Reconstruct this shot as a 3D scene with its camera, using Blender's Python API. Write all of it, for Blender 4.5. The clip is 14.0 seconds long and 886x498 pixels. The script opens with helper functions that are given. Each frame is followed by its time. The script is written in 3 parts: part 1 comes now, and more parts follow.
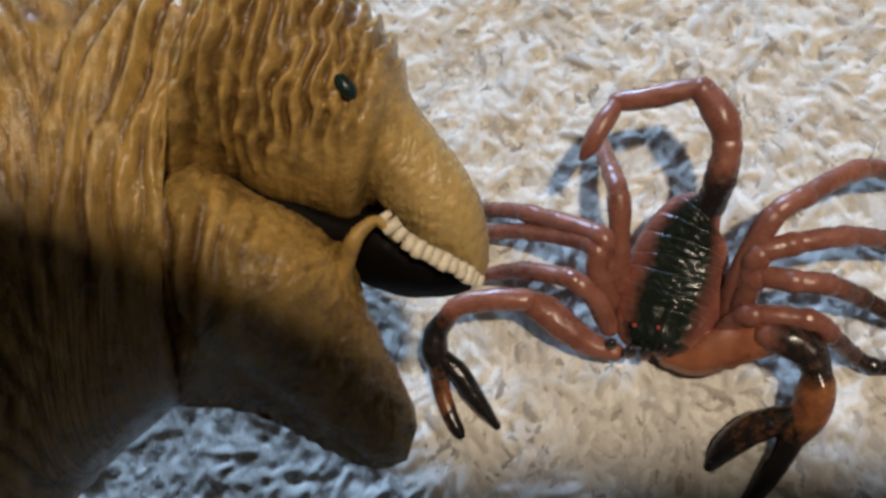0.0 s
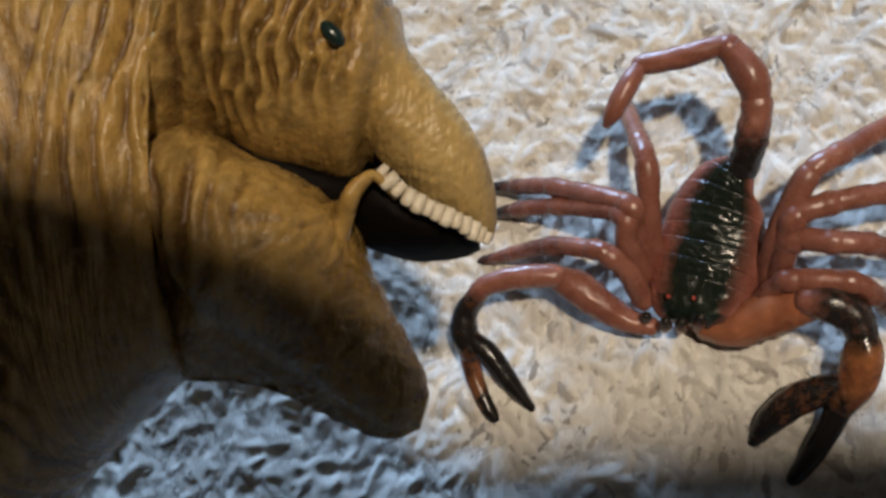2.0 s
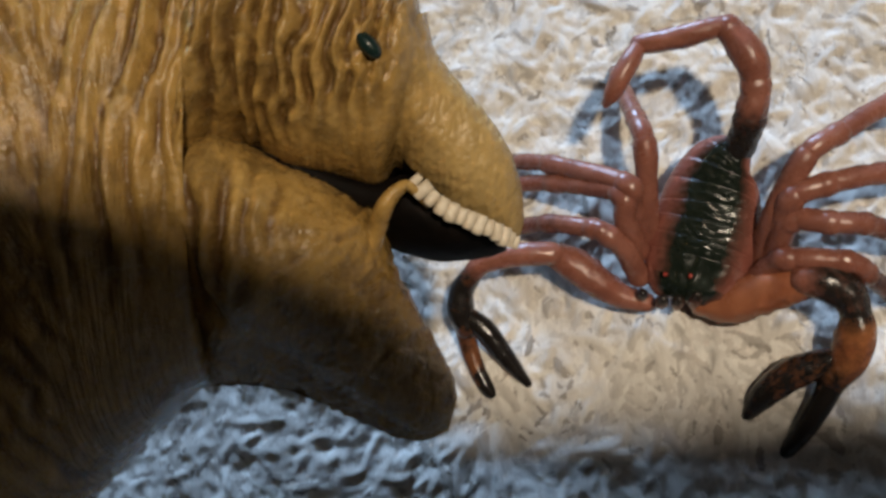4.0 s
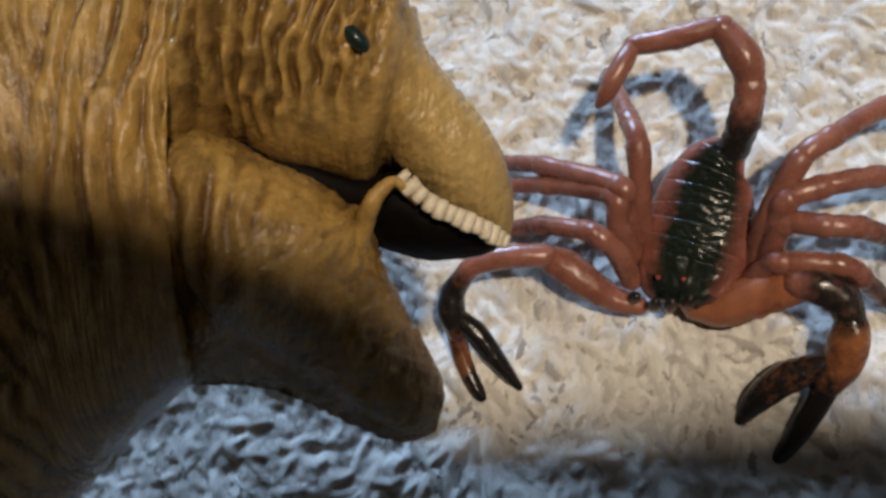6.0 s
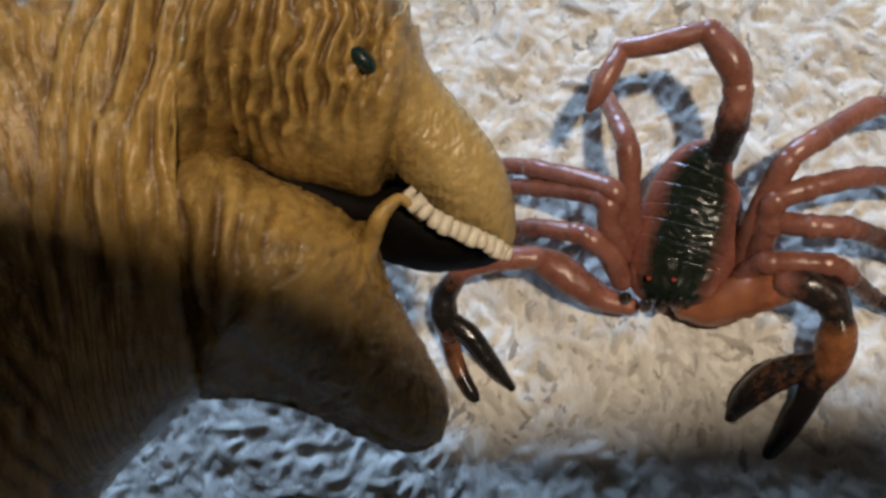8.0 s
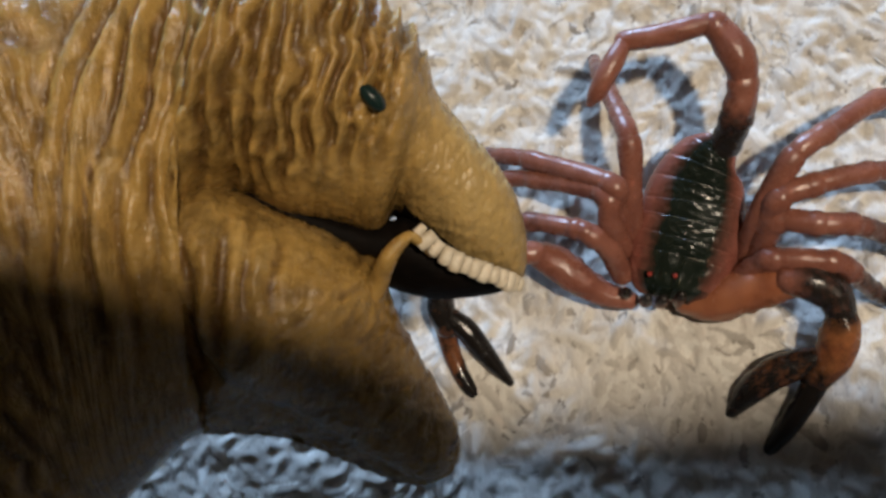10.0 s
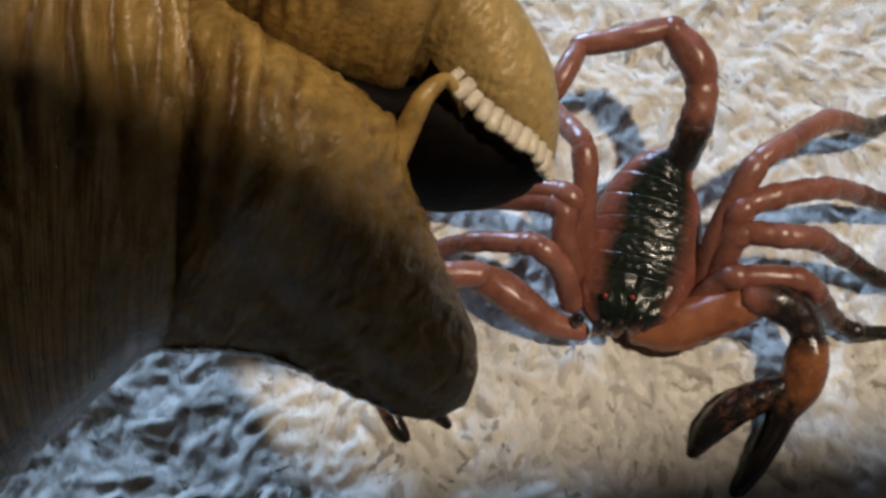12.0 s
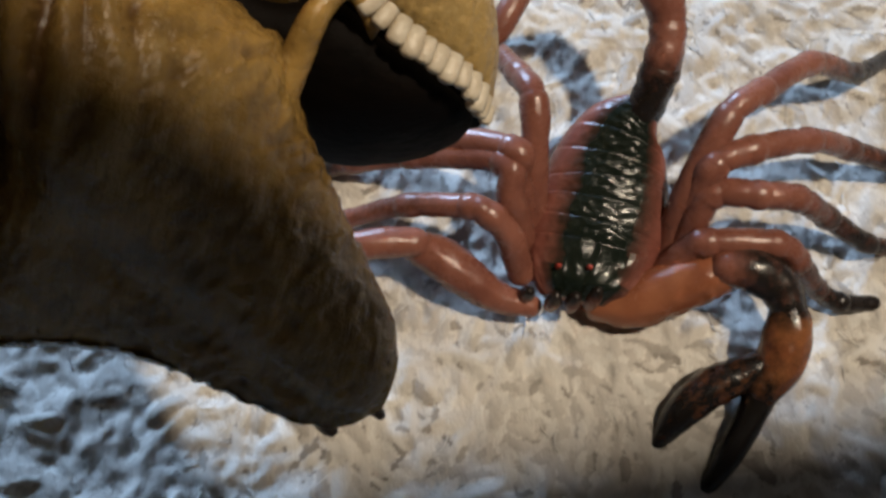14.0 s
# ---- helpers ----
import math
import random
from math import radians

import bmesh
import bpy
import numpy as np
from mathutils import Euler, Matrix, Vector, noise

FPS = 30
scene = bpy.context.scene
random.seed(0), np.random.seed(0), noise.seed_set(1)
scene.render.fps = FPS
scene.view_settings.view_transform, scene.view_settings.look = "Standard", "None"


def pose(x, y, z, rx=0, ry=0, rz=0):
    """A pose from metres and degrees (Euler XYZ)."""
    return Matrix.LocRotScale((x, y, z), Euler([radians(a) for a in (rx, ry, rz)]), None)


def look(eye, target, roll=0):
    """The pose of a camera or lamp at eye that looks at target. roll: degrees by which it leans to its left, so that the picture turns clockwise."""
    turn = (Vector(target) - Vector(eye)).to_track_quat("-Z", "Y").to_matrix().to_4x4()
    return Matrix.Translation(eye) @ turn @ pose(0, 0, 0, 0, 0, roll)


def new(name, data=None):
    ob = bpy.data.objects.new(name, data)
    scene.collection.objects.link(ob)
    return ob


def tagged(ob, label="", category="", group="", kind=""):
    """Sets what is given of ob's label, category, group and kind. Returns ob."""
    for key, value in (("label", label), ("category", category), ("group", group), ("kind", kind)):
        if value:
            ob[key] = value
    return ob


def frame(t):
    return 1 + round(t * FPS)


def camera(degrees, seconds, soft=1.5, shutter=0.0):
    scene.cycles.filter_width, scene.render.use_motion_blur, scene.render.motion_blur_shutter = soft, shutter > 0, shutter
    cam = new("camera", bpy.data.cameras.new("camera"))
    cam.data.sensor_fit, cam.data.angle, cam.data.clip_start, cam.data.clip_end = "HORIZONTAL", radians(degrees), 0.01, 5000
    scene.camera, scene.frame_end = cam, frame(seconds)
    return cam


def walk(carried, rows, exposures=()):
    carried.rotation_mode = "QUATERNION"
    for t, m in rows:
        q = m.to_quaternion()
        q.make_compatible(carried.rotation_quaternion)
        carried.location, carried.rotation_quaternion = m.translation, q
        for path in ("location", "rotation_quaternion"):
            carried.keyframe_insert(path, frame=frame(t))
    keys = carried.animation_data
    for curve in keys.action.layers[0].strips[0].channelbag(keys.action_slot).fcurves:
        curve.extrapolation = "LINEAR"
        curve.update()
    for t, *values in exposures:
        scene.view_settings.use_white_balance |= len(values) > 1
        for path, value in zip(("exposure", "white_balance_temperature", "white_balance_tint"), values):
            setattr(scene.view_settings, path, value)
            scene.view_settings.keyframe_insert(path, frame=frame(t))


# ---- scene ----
cam = camera(42.0, 14.0, soft=3.0)
PATH = [
    (0, (0.05447, -0.05317, 0.21299), (0.01140, 0.00306, 0.02596), -39.24),
    (0.5, (0.05607, -0.05539, 0.21285), (0.00677, 0.00232, 0.02781), -44.20),
    (1, (0.07563, -0.07456, 0.20668), (0.00932, -0.00385, 0.03174), -45.33),
    (1.5, (0.05822, -0.05647, 0.20983), (0.00708, 0.00018, 0.02497), -46.06),
    (2, (0.05904, -0.05841, 0.20399), (0.00576, 0.00095, 0.02058), -45.63),
    (2.5, (0.05226, -0.05080, 0.20936), (0.00531, -0.00138, 0.02133), -47.92),
    (3, (0.04767, -0.04745, 0.20900), (0.00514, -0.00175, 0.01899), -47.48),
    (5.5, (0.05376, -0.05365, 0.20850), (0.00647, -0.00359, 0.02073), -46.88),
    (6, (0.05010, -0.05027, 0.20655), (0.00673, -0.00178, 0.01742), -45.66),
    (6.5, (0.05898, -0.06144, 0.20479), (0.00745, -0.00360, 0.02040), -44.50),
    (7, (0.05478, -0.05719, 0.20421), (0.00792, -0.00105, 0.01806), -43.62),
    (7.5, (0.04997, -0.04840, 0.21569), (0.00984, -0.00371, 0.02492), -45.71),
    (8, (0.04713, -0.04718, 0.20967), (0.00835, -0.00158, 0.01884), -45.04),
    (10.5, (0.04083, -0.03356, 0.20741), (0.00865, -0.00150, 0.01264), -50.23),
    (11, (0.00920, -0.06051, 0.19575), (0.01158, 0.00134, 0.00558), -3.45),
    (11.5, (0.01310, -0.06052, 0.19338), (0.01312, 0.00236, 0.00352), -5.54),
    (12, (0.01646, -0.06292, 0.18323), (0.01822, 0.00734, -0.00401), -4.21),
    (12.5, (0.01941, -0.06112, 0.17232), (0.02082, 0.00866, -0.01510), -4.46),
    (13, (0.01869, -0.05742, 0.16819), (0.02840, 0.00592, -0.02126), 2.28),
    (13.5, (0.01949, -0.05680, 0.16397), (0.02896, 0.00772, -0.02510), 1.73),
    (14, (0.02007, -0.05543, 0.16094), (0.02896, 0.00879, -0.02826), 1.29),
]
walk(cam, [(t, look(eye, target, roll)) for t, eye, target, roll in PATH])
scene.view_settings.exposure = 0.0

# ---- light ----
world = bpy.data.worlds.new("sky")
scene.world = world
world.use_nodes = True
_sky = world.node_tree.nodes.new("ShaderNodeTexSky")
_sky.sky_type, _sky.sun_disc = "NISHITA", False
_sky.sun_elevation, _sky.sun_rotation = radians(12), radians(150)
world.node_tree.links.new(_sky.outputs[0], world.node_tree.nodes["Background"].inputs[0])
world.node_tree.nodes["Background"].inputs[1].default_value = 0.05


def lamp(name, kind, m, energy, colour, **more):
    data = bpy.data.lights.new(name, kind)
    data.energy, data.color = energy, colour
    if kind == "POINT":
        data.shadow_soft_size = more["radius"]
    if kind == "AREA":
        data.shape, data.size, data.size_y = "RECTANGLE", more["width"], more["height"]
    ob = new(name, data)
    ob.matrix_world = m
    return ob


LAMP = Vector((0.80, -0.15, 2.10))
lamp("bulb_light", "POINT", Matrix.Translation(LAMP), 150, (1.0, 0.84, 0.65), radius=0.056)
WINDOW = Vector((-0.45, 2.0, 0.62))
lamp("window_light", "AREA", look(WINDOW + Vector((0, 0.02, 0)), (0, 0, 0)), 73, (0.44, 0.66, 1.0), width=0.8, height=0.42)


# ---- materials ----
class Nodes:
    """A small wrapper to write node materials in few lines."""

    def __init__(self, name):
        self.mat = bpy.data.materials.new(name)
        self.mat.use_nodes = True
        self.tree = self.mat.node_tree
        self.bsdf = self.tree.nodes["Principled BSDF"]
        self.co = self.tree.nodes.new("ShaderNodeTexCoord").outputs["Object"]

    def put(self, socket, value):
        if isinstance(value, bpy.types.NodeSocket):
            self.tree.links.new(value, socket)
        else:
            socket.default_value = value

    def noise(self, scale, detail=4, rough=0.6, stretch=(1, 1, 1), turn=(0, 0, 0)):
        m = self.tree.nodes.new("ShaderNodeMapping")
        m.inputs["Scale"].default_value = stretch
        m.inputs["Rotation"].default_value = [radians(a) for a in turn]
        self.tree.links.new(self.co, m.inputs[0])
        n = self.tree.nodes.new("ShaderNodeTexNoise")
        n.inputs["Scale"].default_value, n.inputs["Detail"].default_value, n.inputs["Roughness"].default_value = scale, detail, rough
        self.tree.links.new(m.outputs[0], n.inputs["Vector"])
        return n.outputs["Fac"]

    def ramp(self, fac, *stops):
        n = self.tree.nodes.new("ShaderNodeValToRGB")
        self.put(n.inputs[0], fac)
        while len(n.color_ramp.elements) < len(stops):
            n.color_ramp.elements.new(0.5)
        for e, (at, c) in zip(n.color_ramp.elements, stops):
            e.position, e.color = at, (*c, 1) if len(c) == 3 else c
        return n.outputs[0]

    def mix(self, fac, a, b, blend="MIX"):
        n = self.tree.nodes.new("ShaderNodeMix")
        n.data_type, n.blend_type = "RGBA", blend
        self.put(n.inputs["Factor"], fac)
        self.put(n.inputs[6], a if isinstance(a, bpy.types.NodeSocket) else (*a, 1))
        self.put(n.inputs[7], b if isinstance(b, bpy.types.NodeSocket) else (*b, 1))
        return n.outputs[2]

    def math(self, op, a, b=0.0):
        n = self.tree.nodes.new("ShaderNodeMath")
        n.operation = op
        self.put(n.inputs[0], a)
        self.put(n.inputs[1], b)
        return n.outputs[0]

    def attribute(self, name):
        n = self.tree.nodes.new("ShaderNodeAttribute")
        n.attribute_name = name
        return n.outputs["Fac"]

    def bump(self, height, distance, strength=1.0):
        n = self.tree.nodes.new("ShaderNodeBump")
        n.inputs["Distance"].default_value, n.inputs["Strength"].default_value = distance, strength
        self.put(n.inputs["Height"], height)
        if self.bsdf.inputs["Normal"].links:
            self.tree.links.new(self.bsdf.inputs["Normal"].links[0].from_socket, n.inputs["Normal"])
        self.tree.links.new(n.outputs[0], self.bsdf.inputs["Normal"])

    def set(self, **values):
        for key, value in values.items():
            self.put(self.bsdf.inputs[key.replace("_", " ")], value)
        return self.mat


def skin_material():
    n = Nodes("ochre_vinyl")
    fine, broad = n.noise(900, 5), n.noise(90, 3)
    cells = n.noise(420, 5, 0.65)
    mottle, speck, gloss = n.noise(260, 4), n.noise(700, 3), n.noise(300, 3)
    along = n.tree.nodes.new("ShaderNodeCombineXYZ")
    n.put(along.inputs[0], n.attribute("across_skin"))
    n.put(along.inputs[1], n.attribute("down_skin"))
    n.co = along.outputs[0]
    folds = n.noise(1.0, 2, 0.45, stretch=(3.4, 0.9, 1))
    hairs = n.noise(1.0, 3, 0.6, stretch=(14, 2.2, 1))
    col = n.ramp(broad, (0.3, (0.27, 0.155, 0.038)), (0.55, (0.39, 0.24, 0.068)), (0.75, (0.47, 0.31, 0.105)))
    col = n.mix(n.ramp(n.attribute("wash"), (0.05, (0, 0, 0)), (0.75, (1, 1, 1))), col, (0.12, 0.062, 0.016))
    col = n.mix(n.math("MULTIPLY", n.ramp(folds, (0.32, (1, 1, 1)), (0.48, (0, 0, 0))), 0.3), col, (0.12, 0.064, 0.017))
    col = n.mix(n.math("MULTIPLY", n.ramp(mottle, (0.47, (0, 0, 0)), (0.66, (1, 1, 1))), 0.6), col, (0.12, 0.072, 0.022))
    col = n.mix(n.math("MULTIPLY", n.ramp(speck, (0.60, (0, 0, 0)), (0.72, (1, 1, 1))), 0.4), col, (0.46, 0.33, 0.14))
    col = n.mix(n.math("MULTIPLY", n.attribute("pale"), 0.5), col, (0.52, 0.38, 0.16))
    n.bump(folds, 0.0009, 0.5)
    n.bump(hairs, 0.0004, 0.35)
    n.bump(cells, 0.0006, 0.75)
    n.bump(fine, 0.00012, 0.5)
    return n.set(Base_Color=col, Roughness=n.ramp(gloss, (0.3, (0.19, 0.19, 0.19)), (0.7, (0.34, 0.34, 0.34))), Specular_IOR_Level=0.5)


def rubber_material(name, pale, deep, dark, rough=0.9, gloss=0.13):
    n = Nodes(name)
    col = n.ramp(n.noise(160, 4), (0.3, deep), (0.7, pale))
    edge = n.math("ADD", n.attribute("paint"), n.math("MULTIPLY", n.math("SUBTRACT", n.noise(420, 4, 0.7), 0.5), rough))
    col = n.mix(n.ramp(edge, (0.28, (0, 0, 0)), (0.82, (1, 1, 1))), col, dark)
    n.bump(n.noise(450, 5, 0.65), 0.0004, 0.32)
    n.bump(n.noise(1300, 4), 0.0002, 0.35)
    return n.set(Base_Color=col, Roughness=n.ramp(n.noise(350, 3), (0.3, (gloss,) * 3), (0.7, (gloss + 0.17,) * 3)), Specular_IOR_Level=0.5)


def plain_material(name, a, b, scale, rough, bump=0.0, metal=0.0, shine=0.5):
    n = Nodes(name)
    col = n.ramp(n.noise(scale, 5), (0.3, a), (0.7, b))
    if bump:
        n.bump(n.noise(scale * 3, 4), bump, 0.5)
    return n.set(Base_Color=col, Roughness=rough, Metallic=metal, Specular_IOR_Level=shine)


def pile_material():
    n = Nodes("cream_wool_pile")
    # Lowest stop is the painted shade between tufts, the others are yarn tones.
    col = n.ramp(n.attribute("tone_and_shade"), (0.0, (0.27, 0.245, 0.215)), (0.14, (0.50, 0.47, 0.425)), (0.5, (0.60, 0.57, 0.52)), (1.0, (0.72, 0.70, 0.65)))
    col = n.mix(n.math("MULTIPLY", n.ramp(n.noise(55, 3), (0.5, (0, 0, 0)), (0.7, (1, 1, 1))), 0.35), col, (0.40, 0.37, 0.34))
    n.bump(n.noise(900, 4, 0.7, stretch=(1, 0.35, 1), turn=(0, 0, 35)), 0.0006, 0.8)
    return n.set(Base_Color=col, Roughness=0.95, Specular_IOR_Level=0.15, Sheen_Weight=0.15)


SKIN = skin_material()
RED = rubber_material("red_brown_rubber", (0.275, 0.110, 0.076), (0.165, 0.058, 0.040), (0.016, 0.012, 0.010), gloss=0.19)
BODY = rubber_material("painted_back_rubber", (0.27, 0.10, 0.075), (0.17, 0.055, 0.04), (0.010, 0.015, 0.011), rough=0.6, gloss=0.13)
# The red-brown rubber again, with warm lamplight put into its colour.
RED_WARM_LIT = rubber_material("warm_lit_red_rubber", (0.34, 0.13, 0.065), (0.22, 0.068, 0.034), (0.014, 0.012, 0.010))
CLAW = rubber_material("orange_claw_rubber", (0.40, 0.165, 0.06), (0.28, 0.085, 0.035), (0.012, 0.010, 0.009))
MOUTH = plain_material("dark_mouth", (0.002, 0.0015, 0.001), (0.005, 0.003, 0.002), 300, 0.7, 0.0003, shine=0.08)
TOOTH = plain_material("ivory_tooth", (0.50, 0.42, 0.30), (0.72, 0.65, 0.52), 700, 0.4, 0.0002)
EYE = plain_material("black_green_eye", (0.004, 0.012, 0.010), (0.010, 0.025, 0.022), 500, 0.25)
SPOT = plain_material("red_spot_paint", (0.26, 0.03, 0.02), (0.42, 0.07, 0.05), 900, 0.25)
PILE = pile_material()
WALL = plain_material("brown_wall", (0.10, 0.085, 0.07), (0.14, 0.12, 0.10), 3, 0.9, 0.0005)
WOOD = plain_material("dark_wood", (0.05, 0.03, 0.018), (0.10, 0.06, 0.035), 12, 0.5, 0.0005)
WHITE = plain_material("white_paint", (0.74, 0.74, 0.72), (0.80, 0.80, 0.78), 5, 0.5)
BACKING = plain_material("carpet_backing", (0.30, 0.27, 0.23), (0.45, 0.41, 0.36), 60, 0.95, 0.002)


# ---- mesh helpers ----
def mesh_object(name, verts, faces, material, smooth=True, **attributes):
    me = bpy.data.meshes.new(name)
    me.from_pydata([tuple(v) for v in verts], [], faces)
    for key, values in attributes.items():
        me.attributes.new(key, "FLOAT", "POINT").data.foreach_set("value", np.asarray(values, dtype=np.float32))
    for m in material if isinstance(material, (list, tuple)) else (material,):
        me.materials.append(m)
    if smooth:
        me.shade_smooth()
    me.update()
    return new(name, me)


def part(name, verts, faces, material, parent, label="", smooth=True, **attributes):
    """One mesh under a thing or a part; its vertices are given in the world."""
    base = (parent.parent or parent).location
    ob = mesh_object(name, [Vector(v) - base for v in verts], faces, material, smooth, **attributes)
    ob.parent = parent
    return tagged(ob, label)


def thing(name, at, label, category, **more):
    ob = new(name)
    ob.empty_display_size = 0.01
    ob.location = at
    ob.matrix_world = Matrix.Translation(at)
    return tagged(ob, label, category, **more)


def box(lo, hi):
    (a, b, c), (d, e, f) = lo, hi
    verts = [(x, y, z) for x in (a, d) for y in (b, e) for z in (c, f)]
    return verts, [(0, 1, 3, 2), (4, 6, 7, 5), (0, 4, 5, 1), (2, 3, 7, 6), (0, 2, 6, 4), (1, 5, 7, 3)]


def joined(*pieces):
    verts, faces = [], []
    for v, f in pieces:
        faces += [tuple(i + len(verts) for i in face) for face in f]
        verts += list(v)
    return verts, faces


def spline(rows, count):
    """Rows of numbers, passed smoothly (Catmull-Rom), at count even steps."""
    p = np.array(rows, float)
    p = np.vstack([2 * p[0] - p[1], p, 2 * p[-1] - p[-2]])
    out = []
    for s in np.linspace(0, len(rows) - 1 - 1e-9, count):
        i, u = int(s), s - int(s)
        a, b, c, d = p[i : i + 4]
        out.append(0.5 * (2 * b + (c - a) * u + (2 * a - 5 * b + 4 * c - d) * u * u + (3 * b - a - 3 * c + d) * u**3))
    return np.array(out)


def grid_faces(rows, ring, caps=True):
    faces = [(i * ring + j, i * ring + (j + 1) % ring, (i + 1) * ring + (j + 1) % ring, (i + 1) * ring + j) for i in range(rows - 1) for j in range(ring)]
    if caps:
        faces += [tuple(range(ring))[::-1], tuple((rows - 1) * ring + j for j in range(ring))]
    return faces


def tube(points, radii, ring=14, steps=7, flat=1.0, dark=None, joints=(), ridges=0.0, round_ends=True):
    """A limb along points (millimetres) with radii (millimetres). flat squeezes its height, dark gives the paint along it,
    joints are the places (0 to 1) of a swelling with a crease behind it."""
    n = (len(points) - 1) * steps + 1
    rows = spline([(*p, r, (dark or [0] * len(points))[i]) for i, (p, r) in enumerate(zip(points, radii))], n)
    along = np.linspace(0, 1, n)
    for at in joints:
        rows[:, 3] *= 1 + 0.2 * np.exp(-(((along - at) * (len(points) - 1) * 4) ** 2)) - 0.2 * np.exp(-(((along - at - 0.035) * (len(points) - 1) * 7) ** 2))
    if round_ends:
        extra = []
        for k, sign in ((0, -1), (-1, 1)):
            way = rows[0, :3] - rows[1, :3] if k == 0 else rows[-1, :3] - rows[-2, :3]
            way = way / np.linalg.norm(way)
            cap = []
            for a in (25, 50, 72, 86):
                c = rows[k].copy()
                c[:3] += way * rows[k, 3] * math.sin(radians(a))
                c[3] *= math.cos(radians(a))
                cap.append(c)
            extra.append(cap)
        rows = np.array(extra[0][::-1] + list(rows) + extra[1])
    n, verts, paint = len(rows), [], []
    side = Vector((0, 0, 1))
    for i, row in enumerate(rows):
        way = Vector(rows[min(i + 1, n - 1), :3] - rows[max(i - 1, 0), :3]).normalized()
        across = way.cross(Vector((0, 0, 1)))
        across = across.normalized() if across.length > 0.15 else side
        side = across
        up = across.cross(way)
        for j in range(ring):
            a = 2 * math.pi * j / ring
            r = row[3] * (1 + ridges * math.cos(a * 7) * (0.5 + 0.5 * math.sin(i * 0.9)))
            r *= 1 + 0.07 * noise.noise(Vector(row[:3]) * 0.6 + Vector((2 * math.cos(a), 2 * math.sin(a), 0)))
            v = Vector(row[:3]) + across * (r * math.cos(a)) + up * (r * flat * math.sin(a))
            verts.append(v * 0.001)
            paint.append(row[4])
    return verts, grid_faces(n, ring), paint


def limb(name, points, radii, dark, breaks, material, parent, label="", ring=16, ridges=0.0, last=""):
    """A limb of jointed segments: the first is a part of the thing, the others are parts of the first. breaks: where along the points the joints lie."""
    fine = spline([(*p, r, d) for p, r, d in zip(points, radii, dark)], (len(points) - 1) * 8 + 1)
    first = None
    for k, (a, b) in enumerate(zip(breaks[:-1], breaks[1:])):
        i0, i1 = round(a * 8), round(b * 8)
        rows = fine[i0 : i1 + 1 : max(1, (i1 - i0) // 6)]
        if not np.allclose(rows[-1], fine[i1]):
            rows = np.vstack([rows, fine[i1]])
        u = np.linspace(0, 1, len(rows))
        swell = 0.90 + 0.08 * np.sin(math.pi * u) + 0.20 * np.exp(-(((u - 0.95) / 0.12) ** 2))
        v, f, p = tube([tuple(r[:3]) for r in rows], list(rows[:, 3] * swell), ring=ring, steps=3, dark=list(rows[:, 4]), ridges=ridges)
        made = part(name if first is None else (last if last and b == breaks[-1] else name + "_segment"), v, f, material, first or parent, label if first is None else "", paint=p)
        first = first or made
    return first


# ---- room ----
def room():
    v, f = box((-2.2, -2.0, -0.10), (2.2, 2.0, -0.0032))
    tagged(mesh_object("floor", v, f, BACKING, smooth=False), "cream carpet backing under a shaggy pile", "floor", kind="structure")
    v, f = box((-2.2, -2.0, 2.4), (2.2, 2.0, 2.5))
    tagged(mesh_object("ceiling", v, f, WALL, smooth=False), "plain dark ceiling", "ceiling", kind="structure")
    x0, x1, z0, z1 = WINDOW.x - 0.46, WINDOW.x + 0.46, WINDOW.z - 0.27, WINDOW.z + 0.27
    v, f = joined(box((-2.2, 2.0, 0), (x0, 2.15, 2.4)), box((x1, 2.0, 0), (2.2, 2.15, 2.4)), box((x0, 2.0, 0), (x1, 2.15, z0)), box((x0, 2.0, z1), (x1, 2.15, 2.4)))
    tagged(mesh_object("wall_north", v, f, WALL, smooth=False), "plain dark brown wall with a window opening", "wall", kind="structure")
    for name, lo, hi in (("wall_south", (-2.2, -2.15, 0), (2.2, -2.0, 2.4)), ("wall_west", (-2.35, -2.15, 0), (-2.2, 2.15, 2.4)), ("wall_east", (2.2, -2.15, 0), (2.35, 2.15, 2.4))):
        v, f = box(lo, hi)
        tagged(mesh_object(name, v, f, WALL, smooth=False), "plain dark brown wall", "wall", kind="structure")
    win = thing("window_1", (WINDOW.x, 2.1, z0), "white framed window in the wall", "window", kind="structure")
    for lo, hi in (((x0, 2.06, z0), (x0 + 0.05, 2.12, z1)), ((x1 - 0.05, 2.06, z0), (x1, 2.12, z1)), ((x0 + 0.05, 2.06, z0), (x1 - 0.05, 2.12, z0 + 0.05)), ((x0 + 0.05, 2.06, z1 - 0.05), (x1 - 0.05, 2.12, z1))):
        part("window_frame", *box(lo, hi), WHITE, win, smooth=False)


